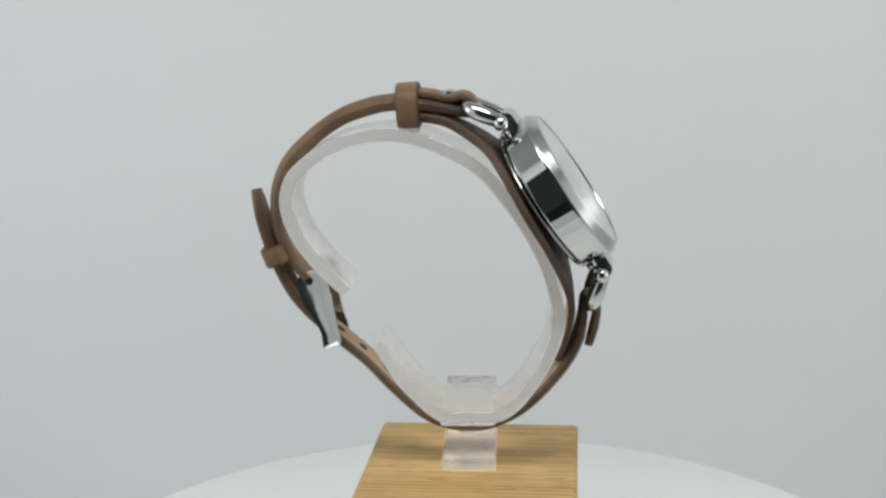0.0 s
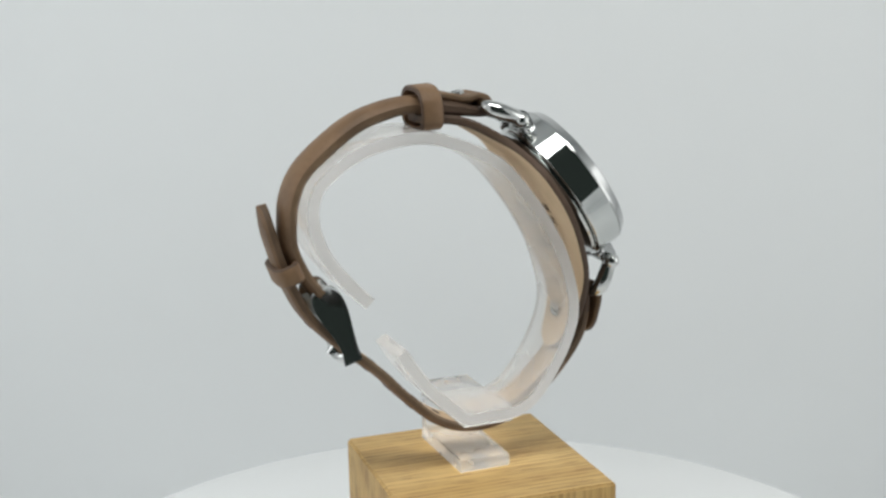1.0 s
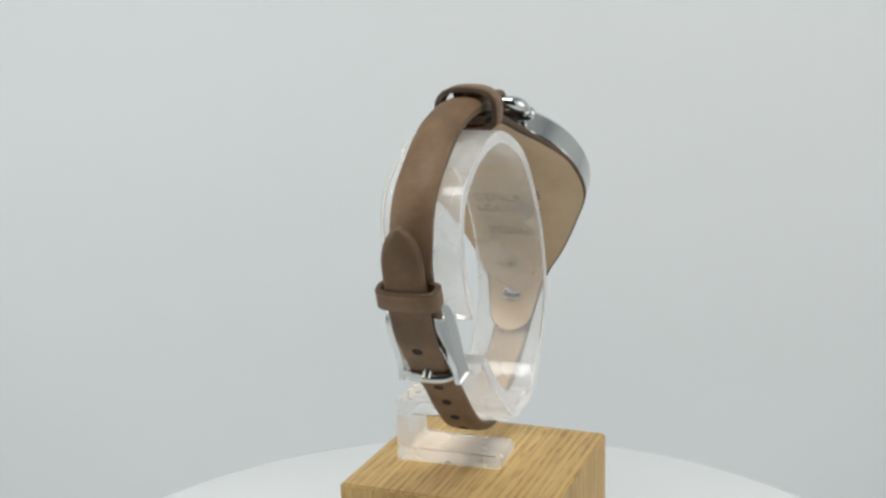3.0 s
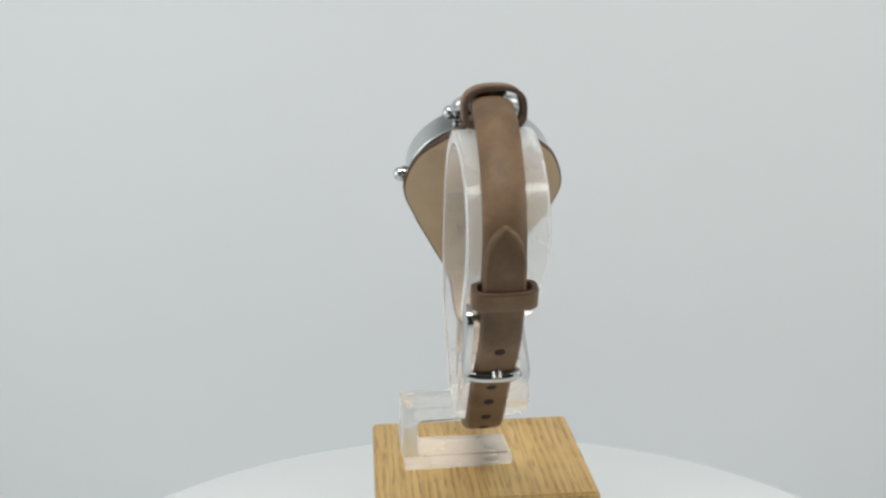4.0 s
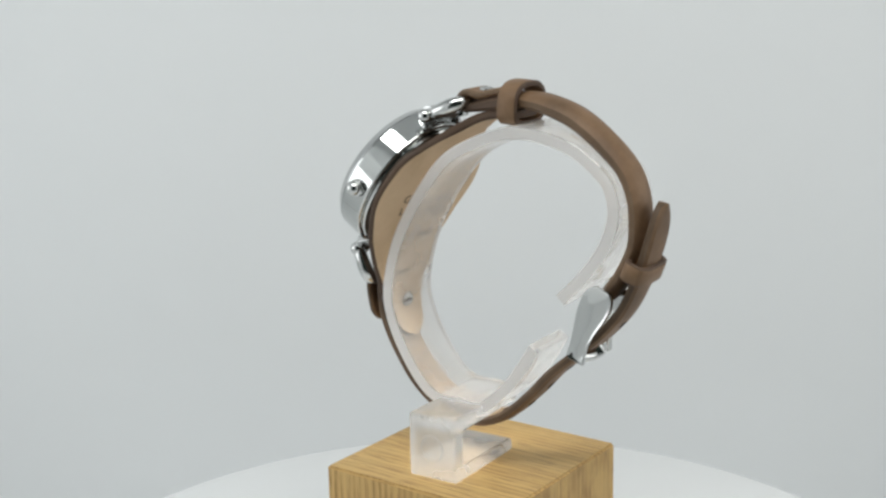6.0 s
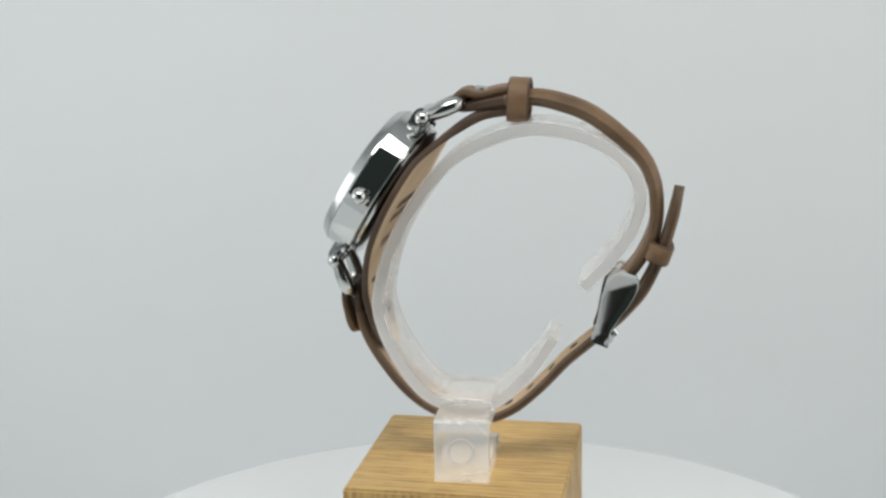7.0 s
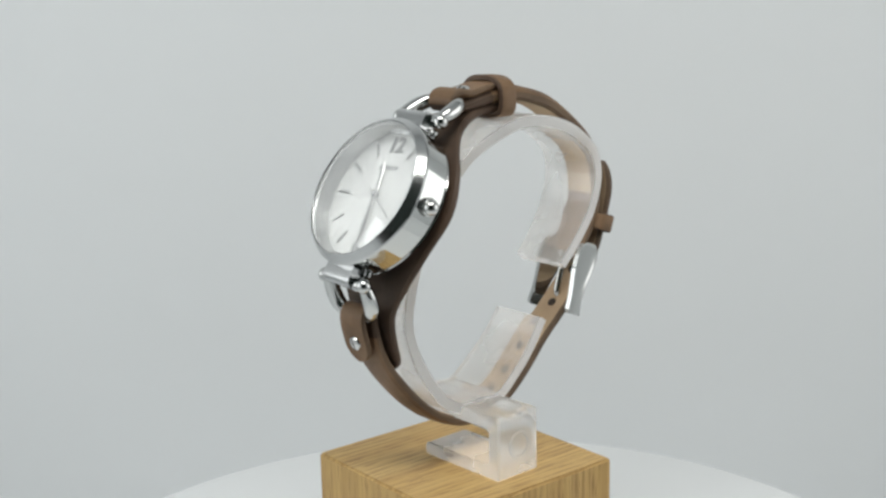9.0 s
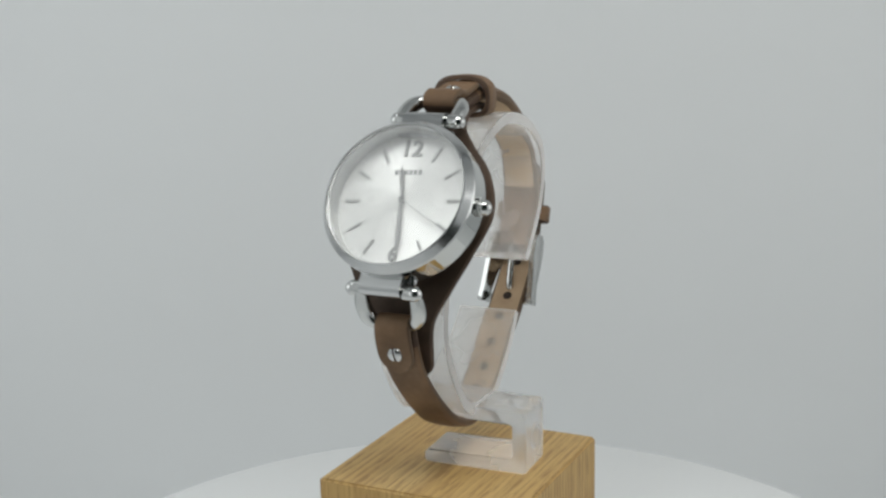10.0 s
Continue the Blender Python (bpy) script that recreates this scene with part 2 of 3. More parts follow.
def rod(points, radius, sides=16, steps=8):
    """A round rod through points (x, y, z); radius may be a list, one a point."""
    radii = radius if isinstance(radius, (list, tuple)) else [radius] * len(points)
    run = glide([(*p, r) for p, r in zip(points, radii)], steps)
    rings = []
    side = None
    for i, (x, y, z, r) in enumerate(run):
        d = Vector(run[min(i + 1, len(run) - 1)][:3]) - Vector(run[max(i - 1, 0)][:3])
        d.normalize()
        side = d.orthogonal().normalized() if side is None else (side - d * side.dot(d)).normalized()
        other = d.cross(side)
        rings.append([Vector((x, y, z)) + (side * math.cos(a * math.tau / sides) + other * math.sin(a * math.tau / sides)) * r for a in range(sides)])
    bm = bmesh.new()
    loft(bm, rings)
    return bm


def box(x0, x1, y0, y1, z0, z1, bevel=0.0, segments=2):
    bm = bmesh.new()
    bmesh.ops.create_cube(bm, size=1)
    bm.transform(Matrix.Translation(((x0 + x1) / 2, (y0 + y1) / 2, (z0 + z1) / 2)) @ Matrix.Diagonal((x1 - x0, y1 - y0, z1 - z0, 1)))
    if bevel:
        bmesh.ops.bevel(bm, geom=list(bm.edges), offset=bevel, segments=segments, affect="EDGES", clamp_overlap=True)
    return bm


def ball(x, y, z, r, sides=24):
    bm = bmesh.new()
    bmesh.ops.create_uvsphere(bm, u_segments=sides, v_segments=sides // 2, radius=r)
    bm.transform(Matrix.Translation((x, y, z)))
    return bm


def lettering(text, height, depth, weight=0.0):
    """A bmesh of the built-in font's letters in x, y, centred, that tall."""
    cu = bpy.data.curves.new("letters", "FONT")
    cu.body, cu.size, cu.extrude, cu.align_x, cu.align_y = text, height / 0.7, depth, "CENTER", "CENTER"
    cu.offset = weight
    ob = new("letters", cu)
    me = bpy.data.meshes.new_from_object(ob.evaluated_get(bpy.context.evaluated_depsgraph_get()))
    bm = bmesh.new()
    bm.from_mesh(me)
    bpy.data.objects.remove(ob)
    bpy.data.meshes.remove(me)
    return bm


def base(name, label, category):
    """The Empty of a thing that turns with the turntable; its parts are in units over the block's top."""
    ob = new(name)
    ob.empty_display_size = 0.01
    ob.matrix_world = pose(0, 0, BASE)
    return tagged(ob, label, category)


# ---- the tent ----
def fixed(name, bm, mat, label, smooth=35):
    """A piece of the setting, in metres."""
    bm.transform(Matrix.Scale(1 / U, 4))
    return part(name, bm, mat, None, label, smooth, kind="structure")


def tent():
    # floor, cove and back wall are one hanging sheet with thickness
    x0, x1, front, back, top, r = -0.32, 0.32, -0.24, 0.20, 0.61, 0.012
    line = [(front, 0.0), (0.0, 0.0), (back - r, 0.0)]
    line += [(back - r + r * math.sin(a * math.pi / 40), r - r * math.cos(a * math.pi / 40)) for a in range(1, 21)]
    line += [(back, 0.3), (back, top)]
    rings = []
    for x in np.linspace(x0, x1, 25):
        rings.append([(x, y, z) for y, z in line] + [(x, y + 0.004, z - 0.004) for y, z in line[::-1]])
    bm = bmesh.new()
    loft(bm, rings)
    fixed("backdrop", bm, FABRIC, "seamless white fabric sheet curving up behind the turntable", 60)
    fixed("wall_left", box(x0 - 0.006, x0, front, back + 0.006, -0.004, top), FABRIC, "white fabric side wall of the light tent")
    fixed("wall_right", box(x1, x1 + 0.006, front, back + 0.006, -0.004, top), FABRIC, "white fabric side wall of the light tent")
    fixed("ceiling", box(x0 - 0.006, x1 + 0.006, front, back + 0.006, top, top + 0.006), FABRIC, "white fabric roof of the light tent")
    # front panel with an opening for the lens
    w0, w1, z0, z1 = -0.17, 0.225, 0.06, 0.55
    bm = bmesh.new()
    for a, b, c, d in ((x0, w0, -0.004, top), (w1, x1, -0.004, top), (w0, w1, -0.004, z0), (w0, w1, z1, top)):
        piece = box(a, b, front - 0.006, front, c, d)
        me = bpy.data.meshes.new("piece")
        piece.to_mesh(me)
        piece.free()
        bm.from_mesh(me)
        bpy.data.meshes.remove(me)
    fixed("wall_front", bm, FABRIC, "white fabric front panel of the light tent with an opening")


def table():
    """An unseen table top, added under tent and lens; it also tones the steel's reflections."""
    bm = box(-0.70, 0.70, -0.75, 0.45, -0.034, -0.006, 0.004)
    fixed("table_top", bm, TABLE, "added dark brown wooden table top under the light tent")


table()
tent()


# ---- turntable ----
def turntable():
    thing = base("turntable", "round glossy white plastic display turntable", "turntable")
    z = -1.57
    r = 4.66
    part("disc", turned([(0, z), (r - 0.03, z), (r - 0.008, z - 0.01), (r, z - 0.035), (r, z - 0.26), (r - 0.05, z - 0.3), (0, z - 0.3)], 160), DISC, thing)
    foot = DISC_TOP / U
    part("foot", turned([(0, z - 0.3), (3.6, z - 0.3), (3.8, z - foot + 0.1), (3.8, z - foot), (0, z - foot)], 96), DISC, thing)
    return thing


# ---- wooden block ----
def wood_block():
    thing = base("wood_block", "square light oak display block with straight grain", "block")
    bm = box(-1.003, 1.003, -1.003, 1.003, -1.57, 0.02, 0.022, 3)
    for f in bm.faces:
        f.normal_update()
        f.material_index = 0 if f.normal.z > 0.6 else 1
    body = part("body", bm, [OAK_TOP, OAK_SIDE], thing)
    body.matrix_local = Matrix.Translation((0.018 * U, -0.078 * U, 0)) @ pose(0, 0, 0, 0, 0, -2.8)
    return thing


# ---- acrylic stand ----
def watch_stand():
    thing = base("watch_stand", "clear acrylic watch stand, an open cuff on a folded foot", "watch stand")
    th = 0.115
    ring = [(-1.085, 1.765), (-1.29, 1.98), (-1.495, 2.26), (-1.59, 2.56), (-1.545, 2.80), (-1.41, 2.95), (-1.18, 3.10), (-0.87, 3.19), (-0.55, 3.205), (-0.20, 3.095), (0.14, 2.905),
            (0.445, 2.54), (0.675, 2.15), (0.79, 1.82), (0.833, 1.52), (0.76, 1.23), (0.60, 0.935), (0.42, 0.71), (0.235, 0.61), (0.0, 0.61), (-0.235, 0.615), (-0.51, 0.85), (-0.67, 1.05), (-0.81, 1.275)]

    def across(x, z):
        """Middle and half width of the cuff: it is a little twisted and narrows towards its two free ends."""
        end = max(0.0, 2.4 - z) / 0.65 if x < -0.9 else max(0.0, -0.4 - x) / 0.4 if z < 1.4 else 0.0
        return -0.179 - 0.033 * x + 0.05 * end, 0.337 - 0.04 * end

    cuff = part("cuff", band([(x, z, *across(x, z), th) for x, z in ring[::-1]], 6, bulge=0.0, wobble=0.0, edges=True), [ACRYLIC, FROSTED], thing, "hazy clear acrylic cuff, open at one side")
    # folded foot: base plate, post and top plate in one piece, squared outside
    outline = [(-0.37, 0.04), (-0.35, 0.022), (0.64, 0.022), (0.655, 0.04), (0.655, 0.615), (0.64, 0.632), (-0.46, 0.632), (-0.46, 0.505), (0.50, 0.505), (0.535, 0.48), (0.535, 0.18), (0.50, 0.15), (-0.33, 0.15), (-0.36, 0.135), (-0.37, 0.11)]
    bm = slab([(y, z) for y, z in outline], -0.25, 0.25, 0.014, 2)
    bm.transform(pose(0, 0, 0, 0, 0, 90))
    for f in bm.faces:
        f.normal_update()
        f.material_index = 1 if f.calc_center_median().z < 0.03 and abs(f.normal.z) > 0.9 else 0
    foot = part("foot", bm, [ACRYLIC_BLOCK, UNDERSIDE], thing, "thick clear acrylic foot bent like a C")
    part("emboss", turned([(0.10, 0), (0.105, 0.012), (0.125, 0.012), (0.13, 0)], 40), ACRYLIC_BLOCK, foot, "raised round mark", m=Matrix.Translation((0, 0.664, 0.33)) @ pose(0, 0, 0, -90, 0, 0))
    part("adhesive_pad", turned([(0, 0.024), (0.085, 0.024), (0.085, 0.027), (0, 0.027)], 32), PAD, foot, "grey adhesive dot under the foot", m=Matrix.Translation((0.0, -0.2, 0)))
    for ob in (cuff, foot):
        ob.visible_shadow = False
    return thing


# ---- wristwatch ----
CASE = Vector((0.80, -0.24, 2.6325))
YAW = Euler((0, 0, radians(-4.0))).to_matrix()      # the head is turned a little on its strap
UP, OUT, SIDE = YAW @ Vector((-0.54466, 0, 0.83866)), YAW @ Vector((0.83866, 0, 0.54466)), YAW @ Vector((0, 1, 0))
# case space: x towards the crown, y towards twelve, z out of the dial
CASE_SPACE = Matrix(((SIDE.x, UP.x, OUT.x, CASE.x), (SIDE.y, UP.y, OUT.y, CASE.y), (SIDE.z, UP.z, OUT.z, CASE.z), (0, 0, 0, 1)))


def watch_head(watch):
    def piece(name, bm, mat, parent, label="", smooth=35, place=None):
        return part(name, bm, mat, parent, label, smooth, CASE_SPACE @ place if place is not None else CASE_SPACE)

    case = piece("case", turned([(0.0, -0.10), (0.66, -0.10), (0.67, -0.092), (0.708, -0.085), (0.718, -0.076), (0.72, -0.07), (0.72, -0.064), (0.72, 0.152), (0.72, 0.158), (0.717, 0.165), (0.655, 0.165), (0.655, 0.02), (0, 0.02)]), CASE_STEEL, watch, "polished steel watch case")
    piece("caseback", turned([(0, -0.165), (0.52, -0.165), (0.60, -0.155), (0.685, -0.135), (0.695, -0.12), (0.685, -0.105), (0, -0.105)]), CHROME, case, "polished steel case back rim")
    piece("bezel", turned([(0.718, 0.166), (0.717, 0.172), (0.713, 0.180), (0.7112, 0.1824), (0.6688, 0.2410), (0.667, 0.2435), (0.661, 0.250), (0.655, 0.250), (0.652, 0.245), (0.651, 0.22), (0.652, 0.19), (0.655, 0.166), (0.718, 0.166)]),
          SATIN, case, "sloping steel bezel")
    piece("chapter_ring", turned([(0.651, 0.195), (0.648, 0.195), (0.645, 0.19), (0.637, 0.068), (0.633, 0.058), (0.633, 0.052), (0.651, 0.052), (0.651, 0.195)]), RING, case, "sloping silver ring inside the bezel")
    dome = [(0.649, 0.20)] + [(0.649 * k / 12, 0.240 + 0.026 * (1 - (k / 12) ** 2)) for k in range(12, -1, -1)]
    dome += [(0.638 * k / 12, 0.224 + 0.026 * (1 - (k / 12) ** 2)) for k in range(13)] + [(0.638, 0.20), (0.649, 0.20)]
    crystal = piece("crystal", turned(dome), GLASS, case, "clear domed watch glass", 50)
    crystal.visible_shadow = False
    # the dial keeps its own axes, so that its sunray runs from its middle
    dial = part("dial", turned([(0, 0.0), (0.640, 0.0), (0.640, -0.02), (0, -0.02)]), DIAL, case, "silver sunray watch dial")
    dial.matrix_local = Matrix.Translation((CASE + OUT * 0.05) * U) @ CASE_SPACE.to_3x3().to_4x4() @ pose(0, 0, 0, 0, 0, 4)

    def on_dial(name, bm, mat, label=""):
        return part(name, bm, mat, dial, label)

    for hour in (1, 2, 3, 4, 5, 7, 8, 9, 10, 11):
        on_dial("hour_marker", box(-0.012, 0.012, 0.42, 0.57, 0.001, 0.014, 0.004), INDEX).matrix_local = pose(0, 0, 0, 0, 0, -30 * hour)
    bm = lettering("12", 0.148, 0.008, 0.004)
    on_dial("numeral_twelve", bm, NUMERAL, "applied metal numeral 12").matrix_local = Matrix.Translation((0.0, 0.49 * U, 0.007 * U))
    bm = lettering("6", 0.13, 0.006, 0.004)
    on_dial("numeral_six", bm, NUMERAL, "applied metal numeral 6").matrix_local = Matrix.Translation((0.0, -0.50 * U, 0.007 * U))
    # brand mark as plain bars
    for i in range(6):
        x = -0.115 + i * 0.046
        on_dial("brand_mark_bar", box(x - 0.017, x + 0.017, 0.25, 0.295, 0.001, 0.003), BRAND_INK)
    minutes = bmesh.new()
    for i in range(60):
        tick = box(-0.003, 0.003, 0.60, 0.62, 0.001, 0.003)
        tick.transform(pose(0, 0, 0, 0, 0, 6 * i))
        me = bpy.data.meshes.new("tick")
        tick.to_mesh(me)
        tick.free()
        minutes.from_mesh(me)
        bpy.data.meshes.remove(me)
    tagged(on_dial("minute_track", minutes, BRAND_INK), kind="stuff")

    def hand(name, length, tail, width, z, angle, label):
        outline = [(-width * 0.5, -tail), (-width * 0.75, 0), (-width, length * 0.75), (0, length), (width, length * 0.75), (width * 0.75, 0), (width * 0.5, -tail)]
        bm = bmesh.new()
        loft(bm, [[(x, y, z) for x, y in outline], [(x * 0.55, y, z + 0.009) for x, y in outline]])
        on_dial(name, bm, INDEX, label).matrix_local = pose(0, 0, 0, 0, 0, -angle)

    hand("hour_hand", 0.335, 0.05, 0.026, 0.022, -11, "slim steel hour hand")
    hand("minute_hand", 0.52, 0.05, 0.027, 0.036, 174.5, "slim steel minute hand")
    hand("second_hand", 0.50, 0.12, 0.006, 0.05, 122, "thin steel second hand")
    on_dial("hand_hub", turned([(0, 0.065), (0.018, 0.064), (0.026, 0.055), (0.026, 0.0), (0, 0.0)], 32), SATIN)
    # crown
    crown = piece("crown", turned([(0, -0.015), (0.055, -0.015), (0.055, 0.01), (0.075, 0.012)] + [(0.078, 0.02), (0.078, 0.05), (0.06, 0.062), (0, 0.062)], 32), CHROME, case, "ball-ended steel crown",
                  place=Matrix.Translation((0.705, 0, 0.04)) @ pose(0, 0, 0, 0, 90, 0))
    piece("crown_ball", ball(0.772, 0, 0.045, 0.07), CHROME, crown)
    for i in range(20):
        a = i * math.tau / 20
        piece("crown_rib", box(0.722, 0.752, -0.006, 0.006, 0.074, 0.085, 0.002, 1), CHROME, crown, place=Matrix.Translation((0, 0, 0.04)) @ pose(0, 0, 0, math.degrees(a), 0, 0))
    # lugs with their cross bars, and shackles
    for sign in (1, -1):
        roll = [(0.60, 0.095), (0.70, 0.098)] + [(0.79 + 0.075 * math.sin(a), 0.02 + 0.078 * math.cos(a)) for a in np.linspace(0, math.pi * 0.95, 12)] + [(0.74, -0.04), (0.60, -0.03)]
        bm = slab(roll, -0.20, 0.20)
        bm.transform(Matrix(((0, -1, 0, 0), (sign, 0, 0, 0), (0, 0, 1, 0), (0, 0, 0, 1))))
        lug = piece("lug", bm, SATIN, case, "rolled steel lug")
        bar = piece("cross_bar", rod([(-0.27, sign * 0.805, -0.01), (0, sign * 0.805, -0.01), (0.27, sign * 0.805, -0.01)], 0.045), CHROME, lug)
        for side in (1, -1):
            piece("collar", rod([(side * 0.205, sign * 0.805, -0.01), (side * 0.25, sign * 0.805, -0.01), (side * 0.285, sign * 0.805, -0.01)], 0.066, 24), CHROME, lug)
            piece("bar_ball", ball(side * 0.30, sign * 0.805, -0.01, 0.068), CHROME, lug)
            piece("lug_screw", ball(side * 0.235, sign * 0.69, -0.04, 0.045, 16), DARK_STEEL, lug)


def shackle(watch, eye, bend, y):
    """A U of steel from the ends of the cross bar to the leather loop; eye, bend: (x, z)."""
    (x0, z0), (x1, z1) = eye, bend
    dx, dz = x1 - x0, z1 - z0
    w = 0.255
    points = [(x0, y - w, z0), (x0 + dx * 0.45, y - w - 0.005, z0 + dz * 0.45), (x0 + dx * 0.8, y - w + 0.02, z0 + dz * 0.8), (x1, y - w * 0.62, z1), (x1 + dx * 0.05, y, z1 + dz * 0.05),
              (x1, y + w * 0.62, z1), (x0 + dx * 0.8, y + w - 0.02, z0 + dz * 0.8), (x0 + dx * 0.45, y + w + 0.005, z0 + dz * 0.45), (x0, y + w, z0)]
    part("shackle", rod(points, [0.055, 0.07, 0.07, 0.058, 0.048, 0.058, 0.07, 0.07, 0.055]), CHROME, watch, "polished steel D-shaped shackle")


def screw(parent, x, y, z, tilt, turn=10, radius=0.07):
    """A slotted screw; tilt turns its axis from straight up towards +x, in degrees."""
    place = Matrix.Translation((x, y, z)) @ pose(0, 0, 0, 0, tilt, 0)
    bm = turned([(0, -0.004), (radius * 0.97, -0.004), (radius * 0.9, -0.02), (0, -0.02)], 32)
    # two half domes leave the slot open between them
    for side in (1, -1):
        half = turned([(0, 0.03), (radius * 0.6, 0.027), (radius * 0.92, 0.014), (radius, 0.0), (radius * 0.95, -0.01), (0, -0.01)], 32)
        bmesh.ops.bisect_plane(half, geom=half.verts[:] + half.edges[:] + half.faces[:], plane_co=(0, side * radius * 0.13, 0), plane_no=(0, side, 0), clear_inner=True)
        bmesh.ops.holes_fill(half, edges=half.edges[:])
        half.transform(pose(0, 0, 0, 0, 0, turn))
        me = bpy.data.meshes.new("half")
        half.to_mesh(me)
        half.free()
        bm.from_mesh(me)
        bpy.data.meshes.remove(me)
    head = part("screw", bm, CHROME, parent, "slotted steel screw", m=place)
    # dark strip on the slot's floor, the slot's shade put into its colour
    part("slot", box(-radius * 0.9, radius * 0.9, -radius * 0.12, radius * 0.12, -0.003, 0.001), RECESS_SHADE, head, m=place @ pose(0, 0, 0, 0, 0, turn))


def keeper(watch, x, y, z, tilt, hw, up, down, width, label, thick=0.045, power=2.6):
    """A leather loop round the strap; tilt turns the strap's run from +x towards +z, up and down are its reach from the strap's middle."""
    rings = []
    place = Matrix.Translation((x, y, z)) @ pose(0, 0, 0, 0, -tilt, 0)
    n = 56
    for i in range(n):
        a = i * math.tau / n
        c, s = math.cos(a), math.sin(a)
        p = power if s > 0 else power + 0.8
        cx, cz = math.copysign(abs(c) ** (2 / p), c), math.copysign(abs(s) ** (2 / p), s)
        o = (hw * cx, (up if s > 0 else down) * cz)
        q = ((hw - thick) * cx, ((up if s > 0 else down) - thick) * cz)
        e = 0.012
        w = width / 2 + 0.004 * noise.noise((c * 2, s * 2, x))
        rings.append([(-w + e, *o), (w - e, *o), (w, o[0] * 0.75 + q[0] * 0.25, o[1] * 0.75 + q[1] * 0.25), (w, *q), (-w, *q), (-w, o[0] * 0.75 + q[0] * 0.25, o[1] * 0.75 + q[1] * 0.25)])
    bm = bmesh.new()
    for j, f in loft(bm, rings, closed=True):
        f.material_index = 1 if j in (1, 2, 4, 5) else 0
    part("keeper", bm, [LEATHER, KEEPER_EDGE], watch, label, 45, place)


def wristwatch():
    watch = base("wristwatch", "wristwatch with round silver dial and narrow brown leather strap", "wristwatch")
    watch_head(watch)
    # flared leather pad under the case
    shape = [(0.80, 1.06, -0.19, 0.20, 0.05), (0.895, 1.30, -0.20, 0.235, 0.055), (0.955, 1.62, -0.225, 0.305, 0.065), (0.905, 1.90, -0.24, 0.465, 0.06), (0.775, 2.235, -0.24, 0.64, 0.06),
             (0.600, 2.56, -0.24, 0.765, 0.06), (0.415, 2.875, -0.24, 0.66, 0.06), (0.25, 3.06, -0.24, 0.45, 0.06), (0.07, 3.19, -0.24, 0.29, 0.08), (-0.15, 3.305, -0.22, 0.205, 0.08), (-0.40, 3.345, -0.20, 0.18, 0.08), (-0.55, 3.345, -0.18, 0.175, 0.07)]
    pad = part("strap_pad", band(shape[::-1], 8, [(0, 1)], round_end=0.19, bulge=0.0, skew=0.065), [DARK_LEATHER, SUEDE], watch, "flared dark brown leather pad with tan suede back")
    # stamped words on the pad's suede side, read from behind
    run = glide(shape, 24)

    def on_suede(z, y, lift):
        i = int(np.argmin(abs(run[:, 1] - z)))
        along = Vector((run[i + 1][0] - run[i - 1][0], 0, run[i + 1][1] - run[i - 1][1])).normalized()
        inward = Vector((-along.z, 0, along.x))
        spot = Vector((run[i][0], y, run[i][1])) + inward * (run[i][4] / 2 + lift)
        spot.x += 0.065 * (y + 0.24) * min(1.0, max(0.0, (run[i][3] - 0.2) / 0.4))
        right = along.cross(inward)
        right.x += 0.065 * right.y * min(1.0, max(0.0, (run[i][3] - 0.2) / 0.4))
        return Matrix.Translation(spot) @ Matrix((right, along, inward)).transposed().to_4x4()

    for name, text, z, height in (("stamped_word", "GENUINE", 2.50, 0.085), ("stamped_word", "LEATHER", 2.385, 0.085), ("stamped_code", "ES3060", 2.135, 0.085)):
        part(name, lettering(text, height, 0.003), INK, pad, "stamped brown letters", 0, on_suede(z, -0.225, 0.003) @ Matrix.Diagonal((1.28, 1, 0.5, 1)))
    for i in range(4):
        part("stamped_bar", box(-0.105 + i * 0.055, -0.07 + i * 0.055, -0.022, 0.022, 0, 0.005), INK, pad, m=on_suede(1.75, -0.15, 0.0))
    screw(pad, 0.872, -0.19, 1.435, -103, 85, 0.09)

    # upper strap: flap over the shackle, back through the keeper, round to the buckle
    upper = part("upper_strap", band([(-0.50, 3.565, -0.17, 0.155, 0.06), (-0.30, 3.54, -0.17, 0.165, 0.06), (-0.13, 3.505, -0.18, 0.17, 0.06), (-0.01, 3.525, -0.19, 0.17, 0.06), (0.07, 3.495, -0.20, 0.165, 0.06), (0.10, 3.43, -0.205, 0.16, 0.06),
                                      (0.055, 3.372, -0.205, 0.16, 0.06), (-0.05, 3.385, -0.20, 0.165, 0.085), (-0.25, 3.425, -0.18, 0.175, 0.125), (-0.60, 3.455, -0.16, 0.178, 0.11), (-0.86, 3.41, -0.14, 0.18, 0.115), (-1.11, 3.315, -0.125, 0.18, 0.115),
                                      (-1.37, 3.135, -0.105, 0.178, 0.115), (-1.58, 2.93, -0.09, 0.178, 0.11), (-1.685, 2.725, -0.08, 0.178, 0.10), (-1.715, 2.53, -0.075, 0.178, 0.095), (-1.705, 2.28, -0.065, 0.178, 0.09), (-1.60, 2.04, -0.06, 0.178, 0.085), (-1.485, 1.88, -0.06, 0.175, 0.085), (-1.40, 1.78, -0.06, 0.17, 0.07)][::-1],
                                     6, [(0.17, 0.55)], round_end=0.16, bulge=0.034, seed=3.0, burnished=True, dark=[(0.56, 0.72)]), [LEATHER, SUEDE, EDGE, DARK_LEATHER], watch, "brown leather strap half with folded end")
    screw(upper, -0.14, -0.165, 3.537, -8)
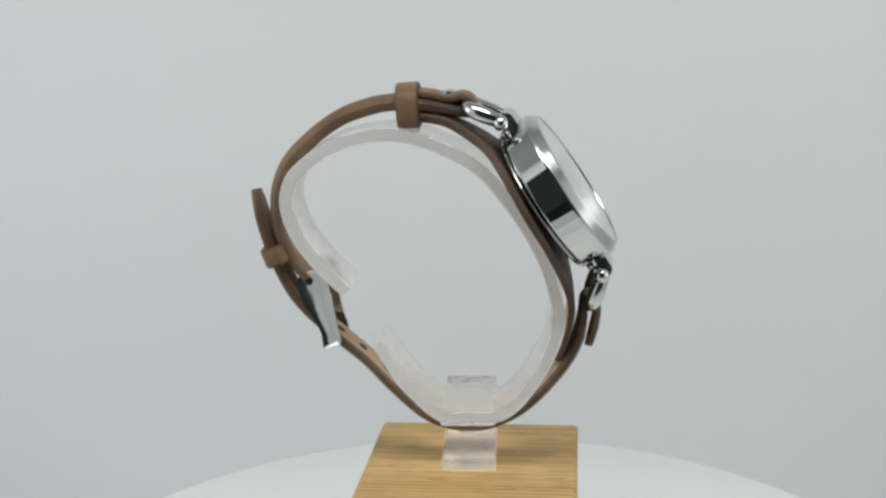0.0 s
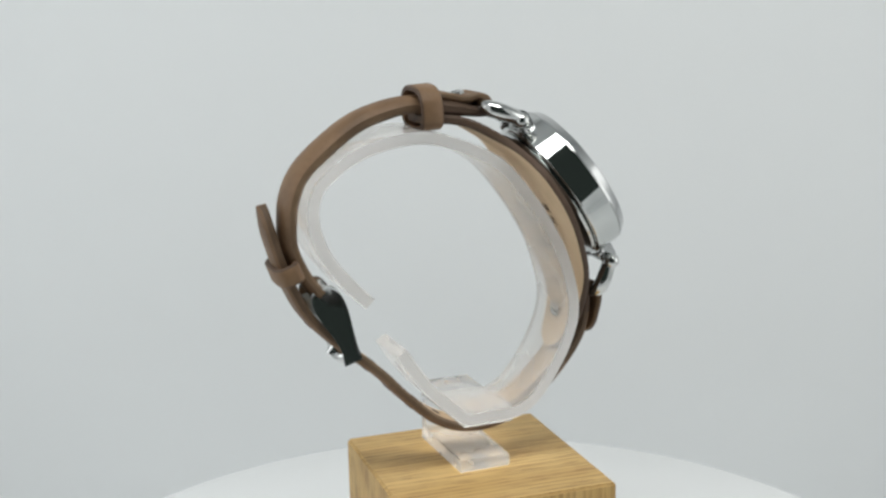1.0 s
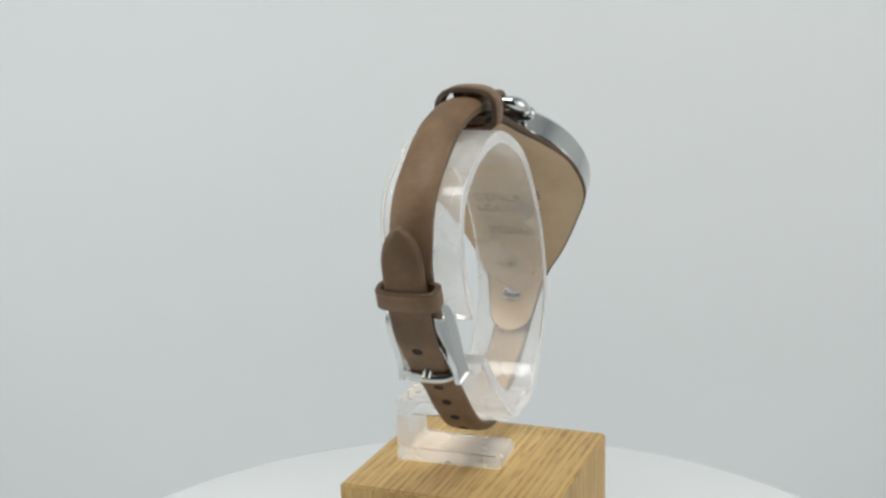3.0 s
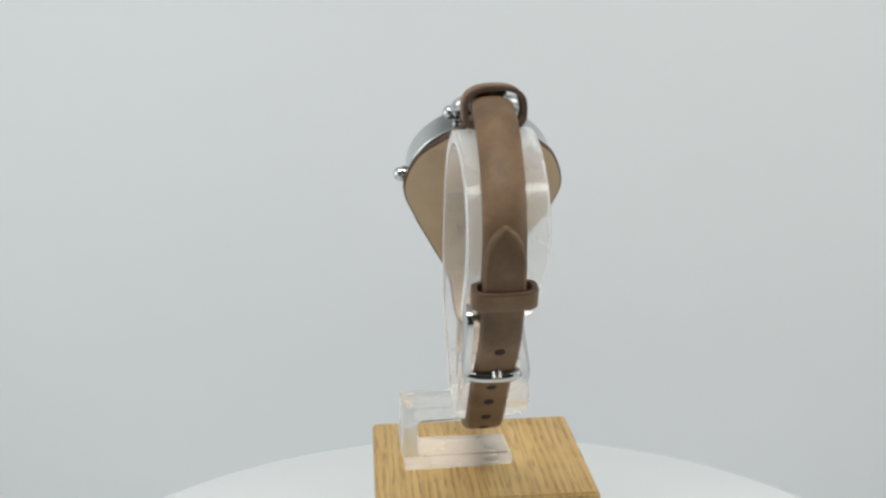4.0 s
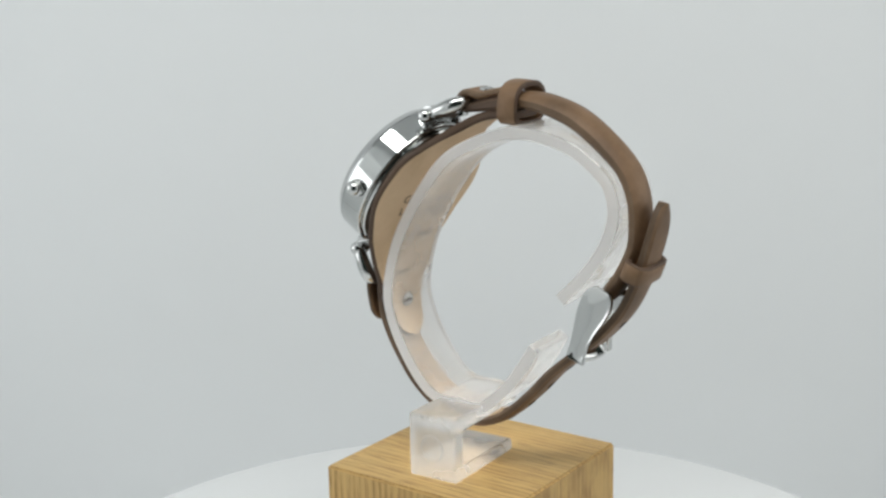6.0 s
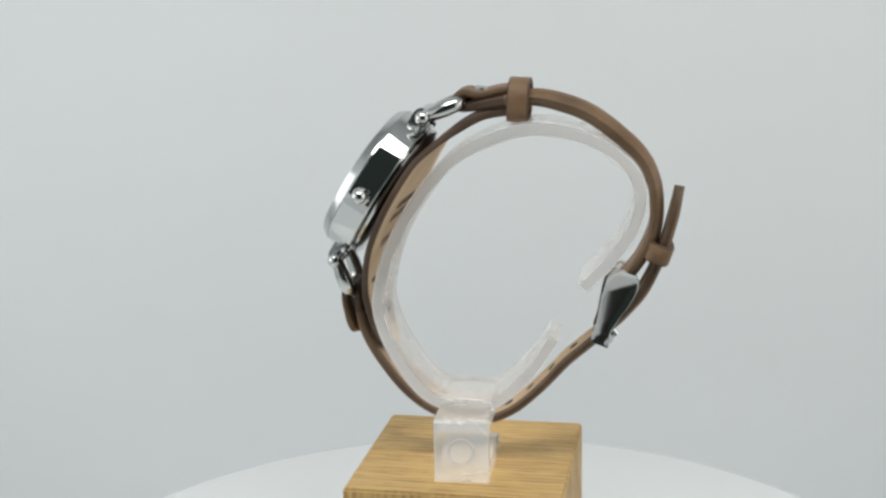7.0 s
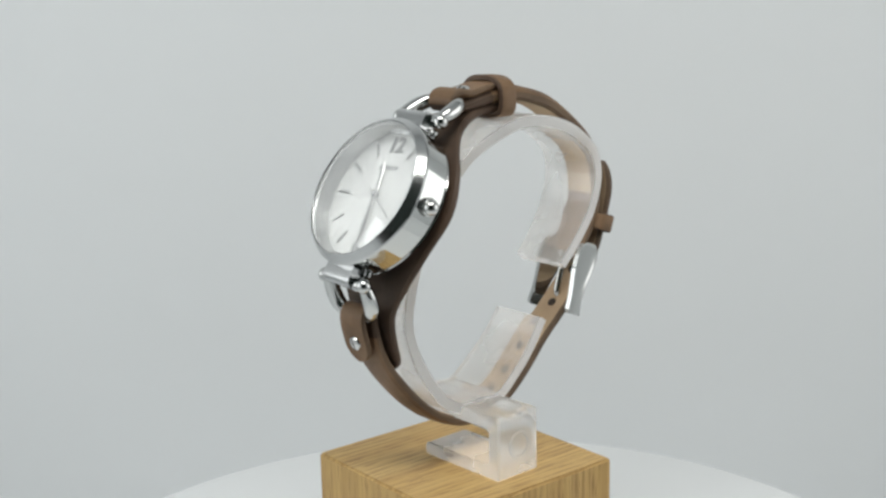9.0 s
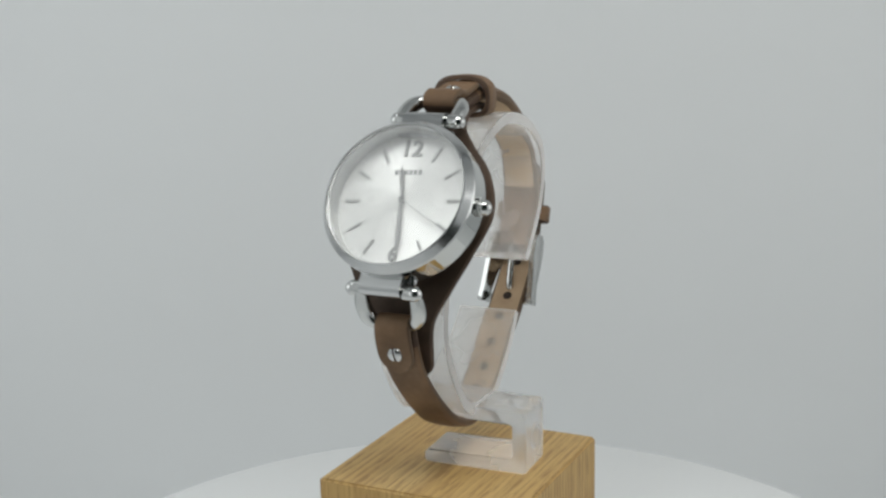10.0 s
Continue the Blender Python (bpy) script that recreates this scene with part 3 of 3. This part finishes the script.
    # lower strap: flap over the shackle, under the stand, through the buckle to the pointed tip
    lower_run = [(1.115, 1.20, -0.20, 0.165, 0.055), (1.155, 1.36, -0.205, 0.17, 0.055), (1.19, 1.53, -0.215, 0.17, 0.055), (1.185, 1.64, -0.22, 0.165, 0.055), (1.125, 1.70, -0.22, 0.16, 0.055), (1.065, 1.65, -0.22, 0.16, 0.055),
                                      (1.055, 1.50, -0.215, 0.17, 0.075), (1.015, 1.29, -0.205, 0.178, 0.09), (0.925, 1.10, -0.19, 0.18, 0.09), (0.79, 0.905, -0.165, 0.18, 0.09), (0.60, 0.69, -0.13, 0.178, 0.09), (0.38, 0.525, -0.11, 0.176, 0.088), (0.12, 0.428, -0.095, 0.174, 0.086), (-0.17, 0.432, -0.085, 0.174, 0.086),
                                      (-0.43, 0.545, -0.07, 0.174, 0.086), (-0.71, 0.795, -0.06, 0.174, 0.086), (-0.93, 1.035, -0.055, 0.174, 0.086), (-1.17, 1.245, -0.05, 0.174, 0.086), (-1.425, 1.475, -0.05, 0.174, 0.086), (-1.615, 1.70, -0.05, 0.174, 0.086),
                                      (-1.74, 1.955, -0.05, 0.174, 0.086), (-1.82, 2.185, -0.05, 0.174, 0.086), (-1.885, 2.42, -0.05, 0.172, 0.086), (-1.93, 2.67, -0.05, 0.165, 0.08)]
    lower = part("lower_strap", band(lower_run, 6, [(0.2, 1)], round_start=0.17, round_end=0.34, bulge=0.012, seed=9.0, burnished=True, dark=[(0.19, 0.27)]), [LEATHER, LINING, SHADED_EDGE, DARK_LEATHER], watch, "brown leather strap half with punched holes and pointed tip")
    screw(lower, 1.185, -0.2, 1.375, 105)
    # punched holes as solid dark plugs, the shade inside put into their colour
    run = glide(lower_run, 24)
    half = [i for i in range(len(run) // 2, len(run) - 1) if run[i][1] < 1.8]
    for x in (-0.40, -0.605, -0.81, -1.015, -1.22, -1.53):
        i = min(half, key=lambda k: abs(run[k][0] - x))
        tilt = math.degrees(math.atan2(run[i + 1][1] - run[i - 1][1], run[i + 1][0] - run[i - 1][0]))
        part("hole", turned([(0, 0.0585), (0.041, 0.0585), (0.046, 0.054), (0.046, -0.046), (0.041, -0.0475), (0, -0.0475)], 20), RECESS_SHADE, lower, "dark punched hole",
             m=Matrix.Translation((run[i][0], run[i][2], run[i][1])) @ pose(0, 0, 0, 0, -tilt, 0))
    keeper(watch, -0.485, -0.19, 3.425, 3, 0.285, 0.215, 0.185, 0.195, "brown leather strap keeper")
    keeper(watch, -1.76, -0.06, 2.075, 110, 0.27, 0.12, 0.12, 0.175, "small brown leather strap keeper", power=3.2)
    shackle(watch, (0.362, 3.302), (0.035, 3.435), -0.225)
    shackle(watch, (1.235, 1.955), (1.125, 1.635), -0.235)

    # buckle
    a, b = Vector((-1.445, 1.80)), Vector((-1.225, 1.245))
    d = (b - a).normalized()
    n = Vector((-d.y, d.x))
    left, right = [], []
    for s, w0, w1 in ((-0.125, 0.05, 0.05), (-0.09, 0.105, 0.105), (0.0, 0.135, 0.14), (0.15, 0.12, 0.14), (0.30, 0.085, 0.115), (0.45, 0.065, 0.09), (0.56, 0.085, 0.085), (0.605, 0.095, 0.07)):
        left.append(a + d * s + n * w1)
        right.append(a + d * s - n * w0)
    outline = [tuple(q) for q in glide(left, 4)] + [tuple(q) for q in glide(right, 4)][::-1]
    buckle = None
    for y in (-0.30, 0.165):
        turn = Matrix.Translation((-1.34, y + 0.02, 1.5)) @ pose(0, 0, 0, -6 if y < 0 else 0, 0, -15 if y < 0 else 0) @ Matrix.Translation((1.34, -y - 0.02, -1.5))
        bm = slab(outline, y, y + 0.05, 0.012, 2)
        sides = sorted(bm.faces, key=lambda f: -f.calc_area())[:2]
        bmesh.ops.inset_individual(bm, faces=sides, thickness=0.026, depth=-0.010)
        plate = part("buckle_side", bm, CHROME, watch if buckle is None else buckle, "polished steel pin buckle", m=turn)
        if buckle is None:
            buckle = plate
            buckle.name = "buckle"
    part("pivot_bar", rod([(-1.45, -0.24, 1.83), (-1.45, -0.06, 1.83), (-1.45, 0.18, 1.83)], 0.035), CHROME, buckle)
    part("front_bar", rod([(-1.27, -0.25, 1.275), (-1.305, -0.18, 1.255), (-1.315, -0.06, 1.25), (-1.305, 0.08, 1.255), (-1.27, 0.2, 1.275)], 0.048), CHROME, buckle)
    part("prong", rod([(-1.42, -0.055, 1.80), (-1.345, -0.055, 1.66), (-1.30, -0.055, 1.52), (-1.28, -0.055, 1.42), (-1.32, -0.055, 1.32), (-1.375, -0.055, 1.255)], [0.035, 0.034, 0.034, 0.038, 0.048, 0.042]), CHROME, buckle, "short steel buckle prong")
    return watch


def motions():
    """The turntable carries block, stand and watch round at a steady rate."""
    for thing in (turntable(), wood_block(), watch_stand(), wristwatch()):
        walk(thing, [(t / 2, pose(0, 0, BASE, 0, 0, TURN_START + TURN_RATE * t / 2)) for t in range(21)])


motions()
